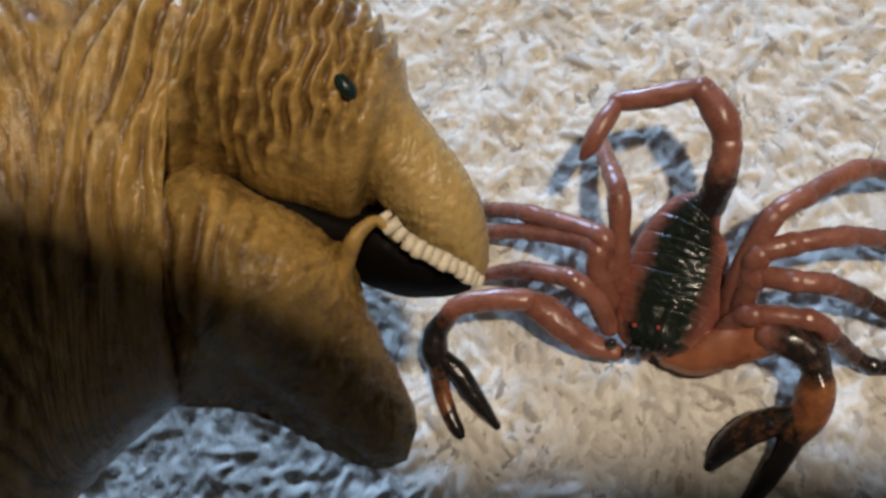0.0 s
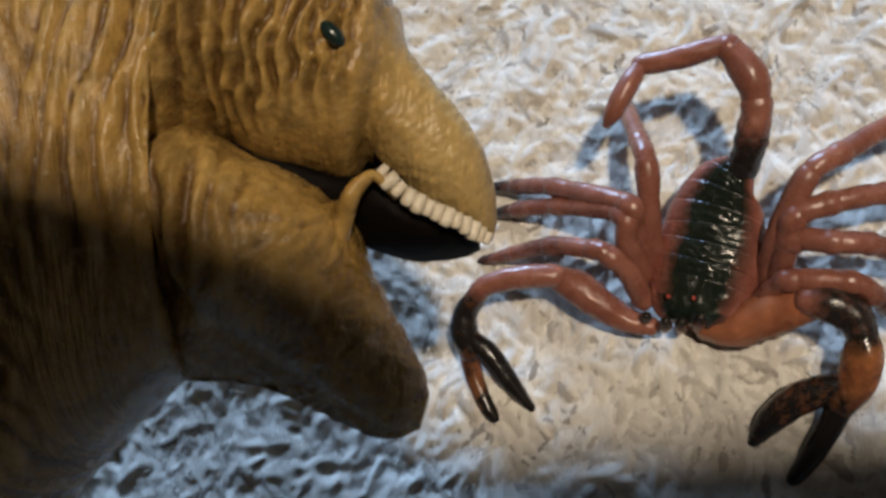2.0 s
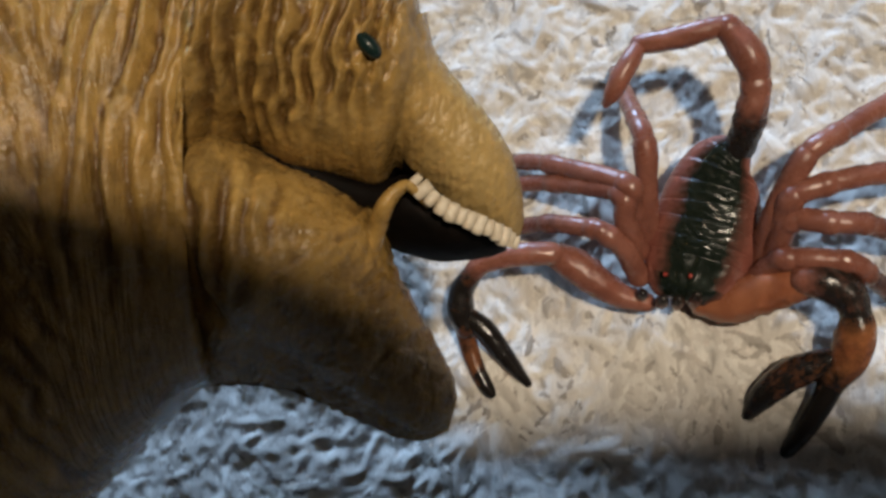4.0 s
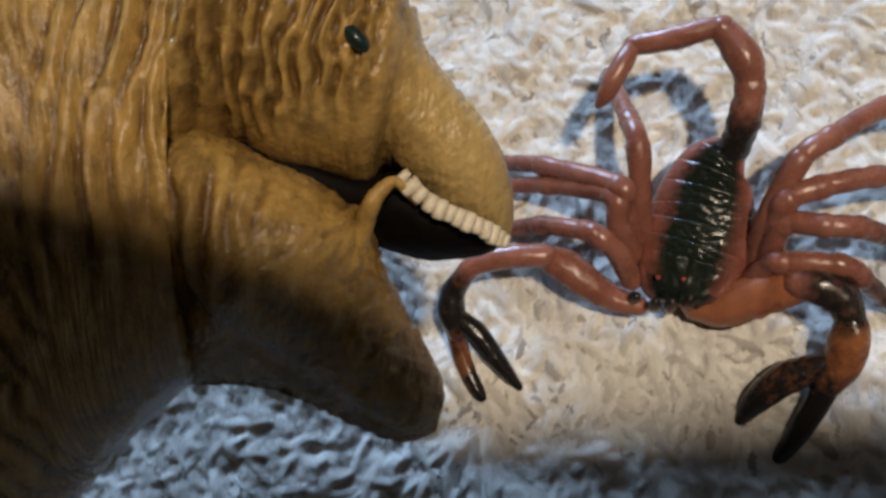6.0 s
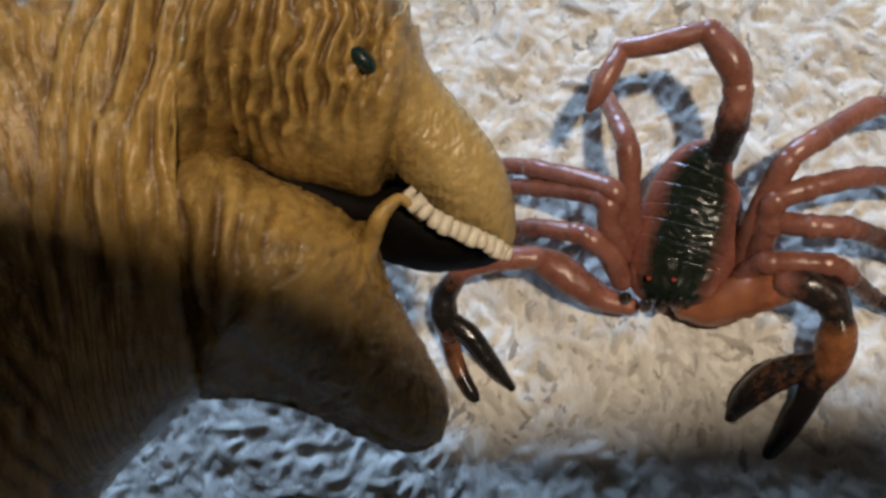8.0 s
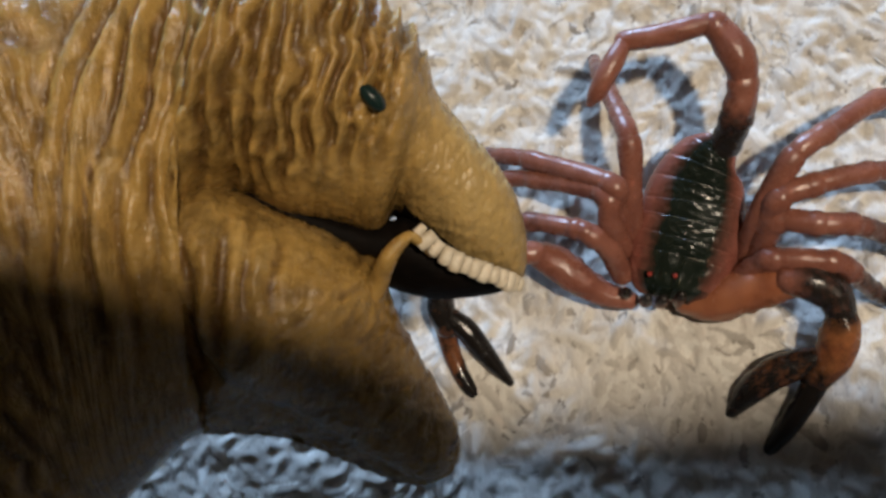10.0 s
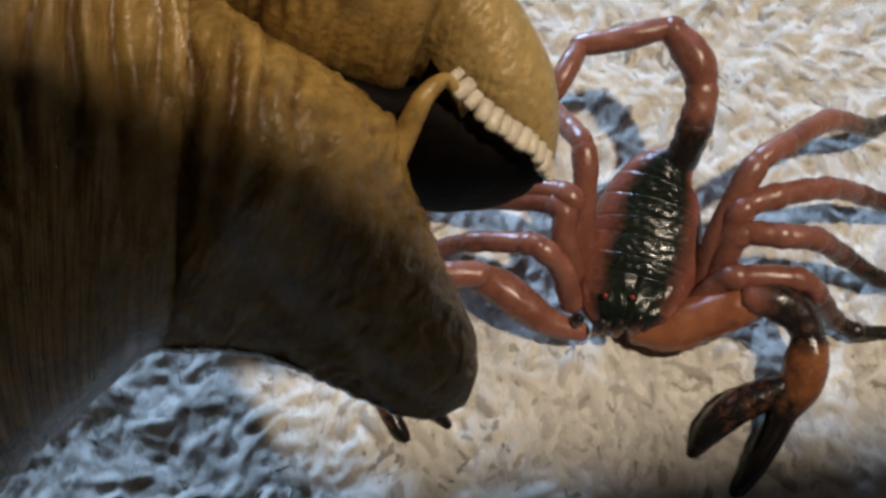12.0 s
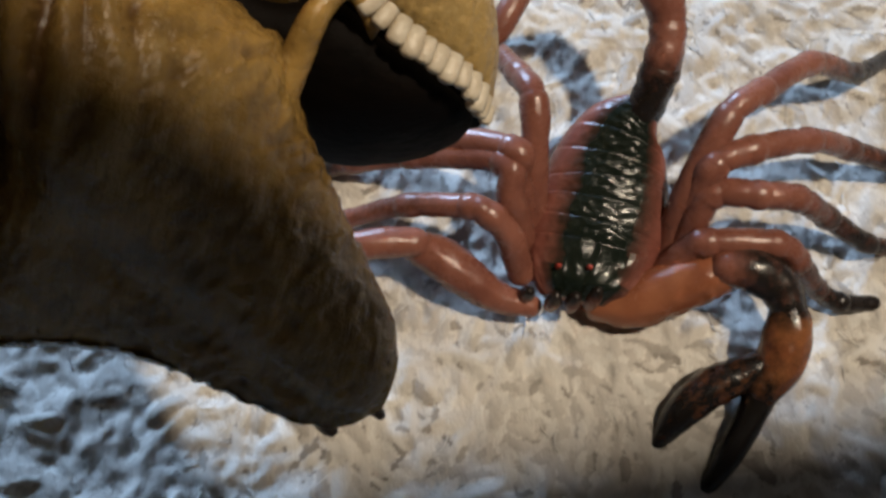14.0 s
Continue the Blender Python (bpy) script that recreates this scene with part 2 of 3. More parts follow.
def ceiling_lamp():
    """The bulb that lights the carpet from above."""
    ob = thing("ceiling_lamp", (LAMP.x, LAMP.y, 2.4), "small pendant lamp with a dark shade", "lamp")
    part("cord", *box((LAMP.x - 0.004, LAMP.y - 0.004, 2.2), (LAMP.x + 0.004, LAMP.y + 0.004, 2.4)), WHITE, ob, smooth=False)
    rows = [(0.016, 2.20), (0.030, 2.195), (0.034, 2.16), (0.034, 2.15)]
    verts = [(LAMP.x + r * math.cos(a), LAMP.y + r * math.sin(a), z) for r, z in rows for a in np.linspace(0, 2 * math.pi, 24, endpoint=False)]
    part("socket", verts, grid_faces(4, 24), WHITE, ob)
    # Unseen lampshade, added to keep the bulb's light off ceiling and walls.
    rows = [(0.034, 2.185), (0.070, 2.15), (0.125, 1.94), (0.122, 1.94), (0.067, 2.145), (0.034, 2.180)]
    verts = [(LAMP.x + r * math.cos(a), LAMP.y + r * math.sin(a), z) for r, z in rows for a in np.linspace(0, 2 * math.pi, 32, endpoint=False)]
    part("shade", verts, grid_faces(6, 32, caps=False), WOOD, ob, "dark metal shade, added unseen to keep light off the ceiling")


def light_blocker():
    """An unseen board behind and above, added so that its edge shades the near part of the carpet."""
    ob = thing("light_blocker", (0, -0.35, 0), "unseen dark board on legs, added to shade the near carpet", "bench")
    # Edge bends to place the shade line on the carpet and the dinosaur.
    edge = [(-0.5, -0.004), (-0.02, -0.006), (0.045, -0.0235), (0.082, -0.035), (0.105, -0.0475), (0.5, -0.044)]
    rim = edge + [(0.5, -0.62), (-0.5, -0.62)]
    n = len(rim)
    verts = [(x, y, z) for z in (0.255, 0.28) for x, y in rim]
    faces = [tuple(range(n))[::-1], tuple(range(n, 2 * n))] + [(i, (i + 1) % n, n + (i + 1) % n, n + i) for i in range(n)]
    part("blocking_board", verts, faces, WOOD, ob, "dark board with its edge shaped to set the shade line", smooth=False)
    for x in (-0.46, 0.46):
        for y in (-0.58, -0.25):
            part("leg", *box((x - 0.022, y - 0.022, -0.002), (x + 0.022, y + 0.022, 0.255)), WOOD, ob, smooth=False)


room()
ceiling_lamp()
light_blocker()


# ---- carpet pile ----
def carpet_surface():
    """Matted yarn: overlapping soft flakes that lean along a swirling nap, with fibre ridges on each."""
    rng = np.random.default_rng(5)
    cell, x0, x1, y0, y1 = 0.0003, -0.135, 0.125, -0.062, 0.105
    nx, ny = int((x1 - x0) / cell) + 1, int((y1 - y0) / cell) + 1
    height, tone_and_shade = np.full((ny, nx), -0.004), np.zeros((ny, nx))
    for _ in range(34000):
        fx, fy = rng.uniform(x0, x1), rng.uniform(y0, y1)
        turn = radians(-35) + 2.2 * noise.noise(Vector((fx * 45, fy * 45, 0.5))) + rng.normal(0, 0.75)
        long, wide = rng.uniform(0.0018, 0.0044), rng.uniform(0.0006, 0.0014)
        top = 0.0007 + 0.0012 * noise.noise(Vector((fx * 70, fy * 70, 3.0))) + 0.0011 * noise.noise(Vector((fx * 190, fy * 190, 6.0))) + rng.normal(0, 0.0003)
        tilt, shade, phase, curve = rng.uniform(0.04, 0.26), rng.random(), rng.uniform(0, 6.3), rng.normal(0, 30)
        reach = int(long / cell) + 2
        ci, cj = int((fx - x0) / cell), int((fy - y0) / cell)
        i0, i1, j0, j1 = max(0, ci - reach), min(nx, ci + reach + 1), max(0, cj - reach), min(ny, cj + reach + 1)
        if i1 <= i0 or j1 <= j0:
            continue
        gx, gy = np.meshgrid(x0 + np.arange(i0, i1) * cell - fx, y0 + np.arange(j0, j1) * cell - fy)
        u, v = gx * math.cos(turn) + gy * math.sin(turn), -gx * math.sin(turn) + gy * math.cos(turn)
        v = v + curve * u * u
        far = (u / long) ** 2 + (v / wide) ** 2
        h = top + tilt * u - 0.9 * wide * far**1.3 + 0.00006 * np.sin(v / 0.00017 + phase + 2 * np.sin(u / 0.0011 + phase))
        patch = height[j0:j1, i0:i1]
        over = (far < 1.6) & (h > patch)
        patch[over] = h[over]
        tone_and_shade[j0:j1, i0:i1][over] = shade
    height = np.maximum(height, -0.0031)
    for _ in range(4):
        height = sum(np.roll(np.roll(height, i, 0), j, 1) for i in (-1, 0, 1) for j in (-1, 0, 1)) / 9
    edge = np.minimum(np.minimum(np.arange(nx)[None], nx - 1 - np.arange(nx)[None]), np.minimum(np.arange(ny)[:, None], ny - 1 - np.arange(ny)[:, None]))
    height = np.where(edge < 2, -0.0033, height)
    gx, gy = np.meshgrid(x0 + np.arange(nx) * cell, y0 + np.arange(ny) * cell)
    verts = np.stack([gx, gy, height], -1).reshape(-1, 3)
    a = (np.arange(ny - 1)[:, None] * nx + np.arange(nx - 1)[None]).ravel()
    faces = np.stack([a, a + 1, a + nx + 1, a + nx], -1)
    # Colour darkens where the pile lies low, painting in the shade between tufts.
    ob = mesh_object("carpet_pile", verts.tolist(), faces.tolist(), PILE, tone_and_shade=(tone_and_shade * np.clip(0.4 + (height + 0.0016) / 0.0026, 0, 1)).ravel())
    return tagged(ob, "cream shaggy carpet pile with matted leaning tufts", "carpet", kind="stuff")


def loose_fibres():
    """Thin single yarns that stand out of the matted pile."""
    rng = np.random.default_rng(8)
    n, rows, cols = 5000, 6, 3
    x, y = rng.uniform(-0.14, 0.14, n), rng.uniform(-0.075, 0.105, n)
    lean = radians(-35) + np.array([2.0 * noise.noise(Vector((a * 45, b * 45, 0.5))) for a, b in zip(x, y)]) + rng.normal(0, 0.7, n)
    length, width, bend = rng.uniform(0.003, 0.008, n), rng.uniform(0.00006, 0.00017, n), rng.normal(0, 0.0016, n)
    top = rng.uniform(0.0004, 0.0018, n)
    co = np.empty((n, rows, cols, 3))
    for i, u in enumerate(np.linspace(0, 1, rows)):
        w, z, off = width * (1 - 0.6 * u), -0.001 + (top + 0.001) * math.sin(math.pi * (0.1 + 0.75 * u)), bend * math.sin(math.pi * u)
        for j, c in enumerate((-1, 0, 1)):
            side = c * w + off
            co[:, i, j, 0], co[:, i, j, 1] = x + np.cos(lean) * u * length - np.sin(lean) * side, y + np.sin(lean) * u * length + np.cos(lean) * side
            co[:, i, j, 2] = z - abs(c) * width
    one = np.array([(i * cols + j, (i + 1) * cols + j, (i + 1) * cols + j + 1, i * cols + j + 1) for i in range(rows - 1) for j in range(cols - 1)])
    faces = (one[None] + (np.arange(n) * rows * cols)[:, None, None]).reshape(-1, 4)
    ob = mesh_object("loose_fibres", co.reshape(-1, 3).tolist(), faces.tolist(), PILE, tone_and_shade=np.repeat(rng.uniform(0.5, 1, n), rows * cols))
    return tagged(ob, "loose cream wool fibres on the carpet pile", "carpet", kind="stuff")


carpet_surface()
loose_fibres()


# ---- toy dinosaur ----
# The head is outlined in picture pixels, as the camera's pose at 2.5 s sees it.
CAMERA_PLANE = look((0.05226, -0.05080, 0.20936), (0.00531, -0.00138, 0.02133), -47.92)
PIXEL_SIZE, MIDDLE = 0.00006755, -0.138
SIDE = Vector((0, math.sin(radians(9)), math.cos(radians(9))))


def from_pixel(x, y):
    return Vector(((x - 784) * PIXEL_SIZE, (441 - y) * PIXEL_SIZE, MIDDLE))


def wrinkles(x, y, kind):
    """The relief of the skin in millimetres at a pixel of the outline, and how much dark wash sits there."""
    n = noise.noise
    if kind == "smooth":
        return 0.12 * n(Vector((x / 14, y / 14, 3.0))), 0.0
    if kind == "jaw":
        fold = (0.8 + 0.6 * n(Vector((x / 50, y / 90, 2.0)))) * math.cos((x + 0.06 * y + 18 * n(Vector((x / 70, y / 90, 3.0)))) / 6.4)
        back = max(0.0, min(1.0, (560 - x) / 110)) * max(0.0, min(1.0, (y - 300) / 60)) * max(0.0, min(1.0, (560 - y) / 120))
        h = 1.0 * fold * back + 0.34 * n(Vector((x / 26 - y / 60, y / 40, 7.0))) + 0.22 * n(Vector((x / 9, y / 11, 4.0)))
        h += 0.35 * max(0.0, min(1.0, (x - 480) / 120)) * (0.35 - abs(n(Vector((x / 34 + y / 50, y / 26, 12.0)))) * 1.6)
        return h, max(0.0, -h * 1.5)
    h = 0.0
    snout = max(0.0, min(1.0, (x - 655) / 80)) * max(0.0, min(1.0, (y - 60) / 80))
    neck = max(0.0, min(1.0, (390 - x) / 130))
    head = (1 - snout) * (1 - neck)
    warp = 14 * n(Vector((x / 60, y / 60, 11.0)))
    broken = 0.85 + 0.7 * n(Vector((x / 40, y / 70, 1.0)))
    lines = broken * math.cos((x + 0.18 * y + 1.5 * warp) / 4.7) - 0.25
    bumps = n(Vector((x / 20, y / 30, 5.0)))
    low = max(0.0, min(1.0, (330 - y - 0.3 * abs(x - 420) * (x > 420)) / 90))
    h += head * low * (0.6 * lines + 0.55 * bumps + 0.35 * n(Vector((x / 9, y / 16, 15.0))))
    h += (0.10 + 0.12 * neck) * n(Vector((x / 8, y / 40, 9.0)))
    h += snout * (0.10 * n(Vector(((x + y) / 9, (x - y) / 80, 6.0))) + 0.14 * n(Vector((x / 15, y / 15, 2.0))) + 0.07 * n(Vector((x / 6, y / 10, 5.0))))
    fan = (0.7 + 0.7 * n(Vector((x / 60, y / 110, 4.0)))) * math.cos((x - 0.5 * y + 2.4 * warp) / 6.8)
    h += neck * 0.42 * fan * max(0.0, min(1.0, (240 - x) / 50))
    for x0, depth, wide in ((222, 1.1, 12), (268, 1.5, 12), (312, 1.0, 14), (352, 0.6, 15), (388, 0.25, 17), (185, 0.7, 12)):
        line = x0 - 0.30 * min(0.0, y - 250) + 8 * math.sin(y / 47 + x0)
        fade = max(0.0, min(1.0, (560 - y) / 150)) * (0.75 + 0.25 * n(Vector((x0, y / 50, 0))))
        h += fade * depth * (math.exp(-(((x - line - 17) / (wide * 1.1)) ** 2)) - 0.8 * math.exp(-(((x - line) / (wide * 0.55)) ** 2)))
    lid = math.hypot((x - 662 + 0.5 * (y - 140)) / 40, (y - 140) / 32)
    h += 0.45 * math.exp(-(((lid - 1.0) / 0.28) ** 2)) - 0.5 * math.exp(-((lid / 0.7) ** 2))
    brow = math.exp(-(((x - 668) / 70) ** 2) - (((y - 105) / 75) ** 2))
    h += brow * (0.8 * n(Vector((x / 9, y / 9, 8.0))) + 0.2)
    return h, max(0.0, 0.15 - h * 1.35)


def loft(sections, rows, ring, kind, power=2.35):
    """A body through sections (top x, y, bottom x, y, half width to the near side, half width to the far side, millimetres)."""
    table = spline(sections, rows)
    verts, wash, across, down, pale = [], [], [], [], []
    for i, (tx, ty, bx, by, near, far) in enumerate(table):
        crease = -0.15 - 0.6 * (1 - i / rows)
        top, bottom = from_pixel(tx, ty), from_pixel(bx, by)
        mid, half = (top + bottom) / 2, (top - bottom) / 2
        for j in range(ring):
            a = 2 * math.pi * j / ring
            c, s = math.cos(a), math.sin(a)
            c, s = math.copysign(abs(c) ** (2 / power), c), math.copysign(abs(s) ** (2 / power), s)
            out = half.normalized() * c + SIDE * s
            slim = 1 - {"jaw": 0.62, "head": 0.12, "smooth": 0.0}[kind] * max(0.0, -c) ** 1.3
            v = mid + half * c + SIDE * (s * (near * slim if s > 0 else far) * 0.001)
            x, y = v.x / PIXEL_SIZE + 784, 441 - v.y / PIXEL_SIZE
            h, w = wrinkles(x, y, kind)
            neck = max(0.0, min(1.0, (300 - x) / 120)) if kind == "head" else 0.0
            across.append((x - 0.5 * neck * y + 0.18 * (1 - neck) * y) / 100)
            down.append((y + 0.5 * neck * x) / 100)
            pale.append(max(0.0, min(1.0, (x - 690) / 120)) if kind == "head" else 0.0)
            v = v + out.normalized() * (h * 0.001 * min(1.0, near / 10))
            if kind == "jaw" and s > 0:
                v = v - SIDE * (0.001 * near * (0.16 * max(0.0, min(1.0, (crease - c) / 0.12)) + 0.05 * math.exp(-(((c - crease + 0.06) / 0.06) ** 2))))
            verts.append(CAMERA_PLANE @ v)
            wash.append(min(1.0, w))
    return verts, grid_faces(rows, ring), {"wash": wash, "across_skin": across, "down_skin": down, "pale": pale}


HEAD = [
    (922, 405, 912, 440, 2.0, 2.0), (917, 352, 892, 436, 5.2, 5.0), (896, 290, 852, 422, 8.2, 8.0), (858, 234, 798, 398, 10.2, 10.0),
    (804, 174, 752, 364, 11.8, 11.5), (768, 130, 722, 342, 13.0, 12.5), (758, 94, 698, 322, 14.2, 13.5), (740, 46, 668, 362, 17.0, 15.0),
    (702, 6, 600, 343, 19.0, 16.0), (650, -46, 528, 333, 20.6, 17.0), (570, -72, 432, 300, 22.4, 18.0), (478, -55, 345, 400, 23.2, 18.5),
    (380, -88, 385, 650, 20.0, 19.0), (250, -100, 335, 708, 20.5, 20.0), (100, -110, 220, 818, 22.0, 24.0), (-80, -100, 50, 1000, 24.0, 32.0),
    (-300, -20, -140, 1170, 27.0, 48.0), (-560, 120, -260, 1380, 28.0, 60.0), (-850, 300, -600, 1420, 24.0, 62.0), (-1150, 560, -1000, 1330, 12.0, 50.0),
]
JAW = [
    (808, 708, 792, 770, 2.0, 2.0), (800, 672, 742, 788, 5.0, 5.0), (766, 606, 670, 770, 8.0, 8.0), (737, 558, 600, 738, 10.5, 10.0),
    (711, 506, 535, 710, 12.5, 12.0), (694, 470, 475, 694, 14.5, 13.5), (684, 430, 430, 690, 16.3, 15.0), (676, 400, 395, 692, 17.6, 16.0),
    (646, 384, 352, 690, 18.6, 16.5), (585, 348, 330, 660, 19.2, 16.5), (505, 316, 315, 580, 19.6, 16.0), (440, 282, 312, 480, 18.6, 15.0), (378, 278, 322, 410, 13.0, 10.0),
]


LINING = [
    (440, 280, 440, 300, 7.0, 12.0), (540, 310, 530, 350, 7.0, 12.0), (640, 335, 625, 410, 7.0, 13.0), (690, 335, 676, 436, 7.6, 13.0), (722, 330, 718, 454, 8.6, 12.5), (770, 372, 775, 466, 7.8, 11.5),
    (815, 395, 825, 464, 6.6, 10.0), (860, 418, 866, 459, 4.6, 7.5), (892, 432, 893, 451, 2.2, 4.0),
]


def toy_dinosaur():
    ob = thing("toy_dinosaur", (-0.10, -0.06, 0.0), "ochre brown vinyl toy dinosaur with wrinkled skin and open mouth", "toy")
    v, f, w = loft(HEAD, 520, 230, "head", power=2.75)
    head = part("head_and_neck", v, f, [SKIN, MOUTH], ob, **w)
    ring = 230
    for p in head.data.polygons:
        i, j = divmod(p.index, ring)
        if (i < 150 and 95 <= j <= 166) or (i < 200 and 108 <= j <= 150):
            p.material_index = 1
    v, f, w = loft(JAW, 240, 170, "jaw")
    jaw = part("lower_jaw", v, f, [SKIN, MOUTH], ob, **w)
    for p in jaw.data.polygons:
        i, j = divmod(p.index, 170)
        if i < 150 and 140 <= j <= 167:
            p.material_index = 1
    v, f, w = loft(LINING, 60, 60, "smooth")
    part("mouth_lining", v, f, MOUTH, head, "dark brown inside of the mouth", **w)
    teeth(head)
    dino_eye(head)
    cheek_fold(jaw)


def cheek_fold(jaw):
    """The fold of skin that bridges the corner of the mouth from the lower to the upper jaw."""
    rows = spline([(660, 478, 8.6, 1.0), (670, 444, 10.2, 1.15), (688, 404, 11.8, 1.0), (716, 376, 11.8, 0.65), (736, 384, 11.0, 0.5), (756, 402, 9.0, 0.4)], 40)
    verts, across, down = [], [], []
    for i, (x, y, out, r) in enumerate(rows):
        way = rows[min(i + 1, 39)][:2] - rows[max(i - 1, 0)][:2]
        way = Vector((way[0], -way[1], 0)).normalized()
        side = Vector((way.y, -way.x, 0))
        for j in range(14):
            a = 2 * math.pi * j / 14
            p = from_pixel(x, y) + SIDE * (out * 0.001) + (side * math.cos(a) + SIDE * (1.6 * math.sin(a))) * (r * 0.001)
            verts.append(CAMERA_PLANE @ p)
            across.append((x + 0.18 * y) / 100)
            down.append(y / 100 + 0.02 * j)
    part("cheek_fold", verts, grid_faces(40, 14), SKIN, jaw, wash=[0.0] * len(verts), across_skin=across, down_skin=down, pale=[0.0] * len(verts))


def teeth(head):
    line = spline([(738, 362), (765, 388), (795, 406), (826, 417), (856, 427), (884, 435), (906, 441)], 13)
    widths = np.interp(np.linspace(0, 1, 13), [0, 0.3, 0.7, 1.0], [11.8, 10.6, 8.3, 3.5])
    for k in range(13):
        x, y = line[k]
        size = (0.95 if k not in (0, 12) else 0.7) * (1 + 0.1 * math.sin(k * 2.1))
        at = from_pixel(x, y) + SIDE * ((widths[k] - 0.4) * 0.001)
        way = line[min(k + 1, 12)] - line[max(k - 1, 0)]
        lean = math.atan2(-way[1], way[0])
        verts = []
        for i, (down, r) in enumerate(((-0.6, 0.66), (0.1, 0.76), (0.8, 0.80), (1.4, 0.72), (1.6, 0.45))):
            for j in range(10):
                a = 2 * math.pi * j / 10
                p = Vector((r * 0.98 * math.cos(a), -down, 0.75 * r * math.sin(a))) * (size * 0.001)
                verts.append(CAMERA_PLANE @ (at + Matrix.Rotation(lean + 0.12 * math.sin(k * 5.0), 3, "Z") @ p))
        part("tooth", verts, grid_faces(5, 10), TOOTH, head)


def dino_eye(head):
    at = from_pixel(662, 140) + Vector((0, 0, 0.0186))
    verts = []
    for i, t in enumerate(np.linspace(0.02, 0.98, 9)):
        for j in range(20):
            a, r = 2 * math.pi * j / 20, math.sin(math.pi * t)
            x, y, z = 1.85 * r * math.cos(a), 0.95 * r * math.sin(a), 1.0 * math.cos(math.pi * t)
            x += 0.25 * y * y
            p = Matrix.Rotation(radians(-46), 3, "Z") @ Vector((x, y, z))
            verts.append(CAMERA_PLANE @ (at + p * 0.001))
    part("eye", verts, grid_faces(9, 20), EYE, head, "glossy black eye")


toy_dinosaur()


# ---- toy scorpion ----
def scorpion_body(ob):
    rows = [
        (45.0, -12.7, 7.0, 4.8, 2.4), (45.7, -10.9, 8.0, 7.2, 3.6), (47.1, -7.9, 8.0, 8.8, 4.8), (48.6, -4.2, 9.0, 9.4, 5.2), (50.5, 0.4, 10.0, 9.3, 5.4), (52.0, 5.0, 11.5, 8.4, 5.2), (54.1, 9.0, 14.0, 6.4, 4.6), (56.6, 11.4, 16.5, 3.1, 3.2),
    ]
    n, ring = 190, 120
    table = spline(rows, n)
    verts, paint = [], []
    for i, (x, y, z, wide, high) in enumerate(table):
        way = Vector((*(table[min(i + 1, n - 1)][:2] - table[max(i - 1, 0)][:2]), 0)).normalized()
        across = Vector((way.y, -way.x, 0))
        along = i / (n - 1)
        plates = (along - 0.36) * 11
        for j in range(ring):
            a = 2 * math.pi * j / ring
            c, s = math.cos(a), math.sin(a)
            h = 0.0
            if s > -0.2:
                if along > 0.36:
                    u = plates % 1.0
                    mid = max(0.0, 1 - abs(c) * 0.9)
                    h += 0.26 * (u - 0.5) - 0.24 * math.exp(-(((u - 0.02) / 0.08) ** 2))
                    h += mid * 0.05 * math.sin(along * 190 + 5 * noise.noise(Vector((c * 5, along * 9, 2))))
                    h += mid * (0.26 * noise.noise(Vector((c * 13, plates * 3.4, 6))) + 0.22 * noise.noise(Vector((c * 26, plates * 5.0, 9))))
                else:
                    h += 0.3 * (1 - 2.4 * abs(noise.noise(Vector((c * 12, along * 7, 5)))))
                    h -= 0.5 * math.exp(-((c / 0.06) ** 2))
            p = Vector((x, y, z)) + across * (c * (wide + 0.3 * h)) + Vector((0, 0, s * high + h * max(0, s)))
            verts.append(p * 0.001)
            paint.append(max(0.0, min(1.0, 1.2 - 1.3 * abs(c - 0.05) ** 1.6)) * (1 if s > 0 else 0.2) + (0.25 if along < 0.2 else 0))
    body = part("body", verts, grid_faces(n, ring), BODY, ob, "red-brown ridged back painted black along the middle", paint=paint)
    for x, y in ((42.6, -8.5), (46.8, -9.2)):
        v, f, p = tube([(x, y, 12.0), (x, y - 0.2, 12.9)], [0.52, 0.4], ring=10, steps=3)
        part("eye", v, f, SPOT, body, "small red painted eye")
    return body


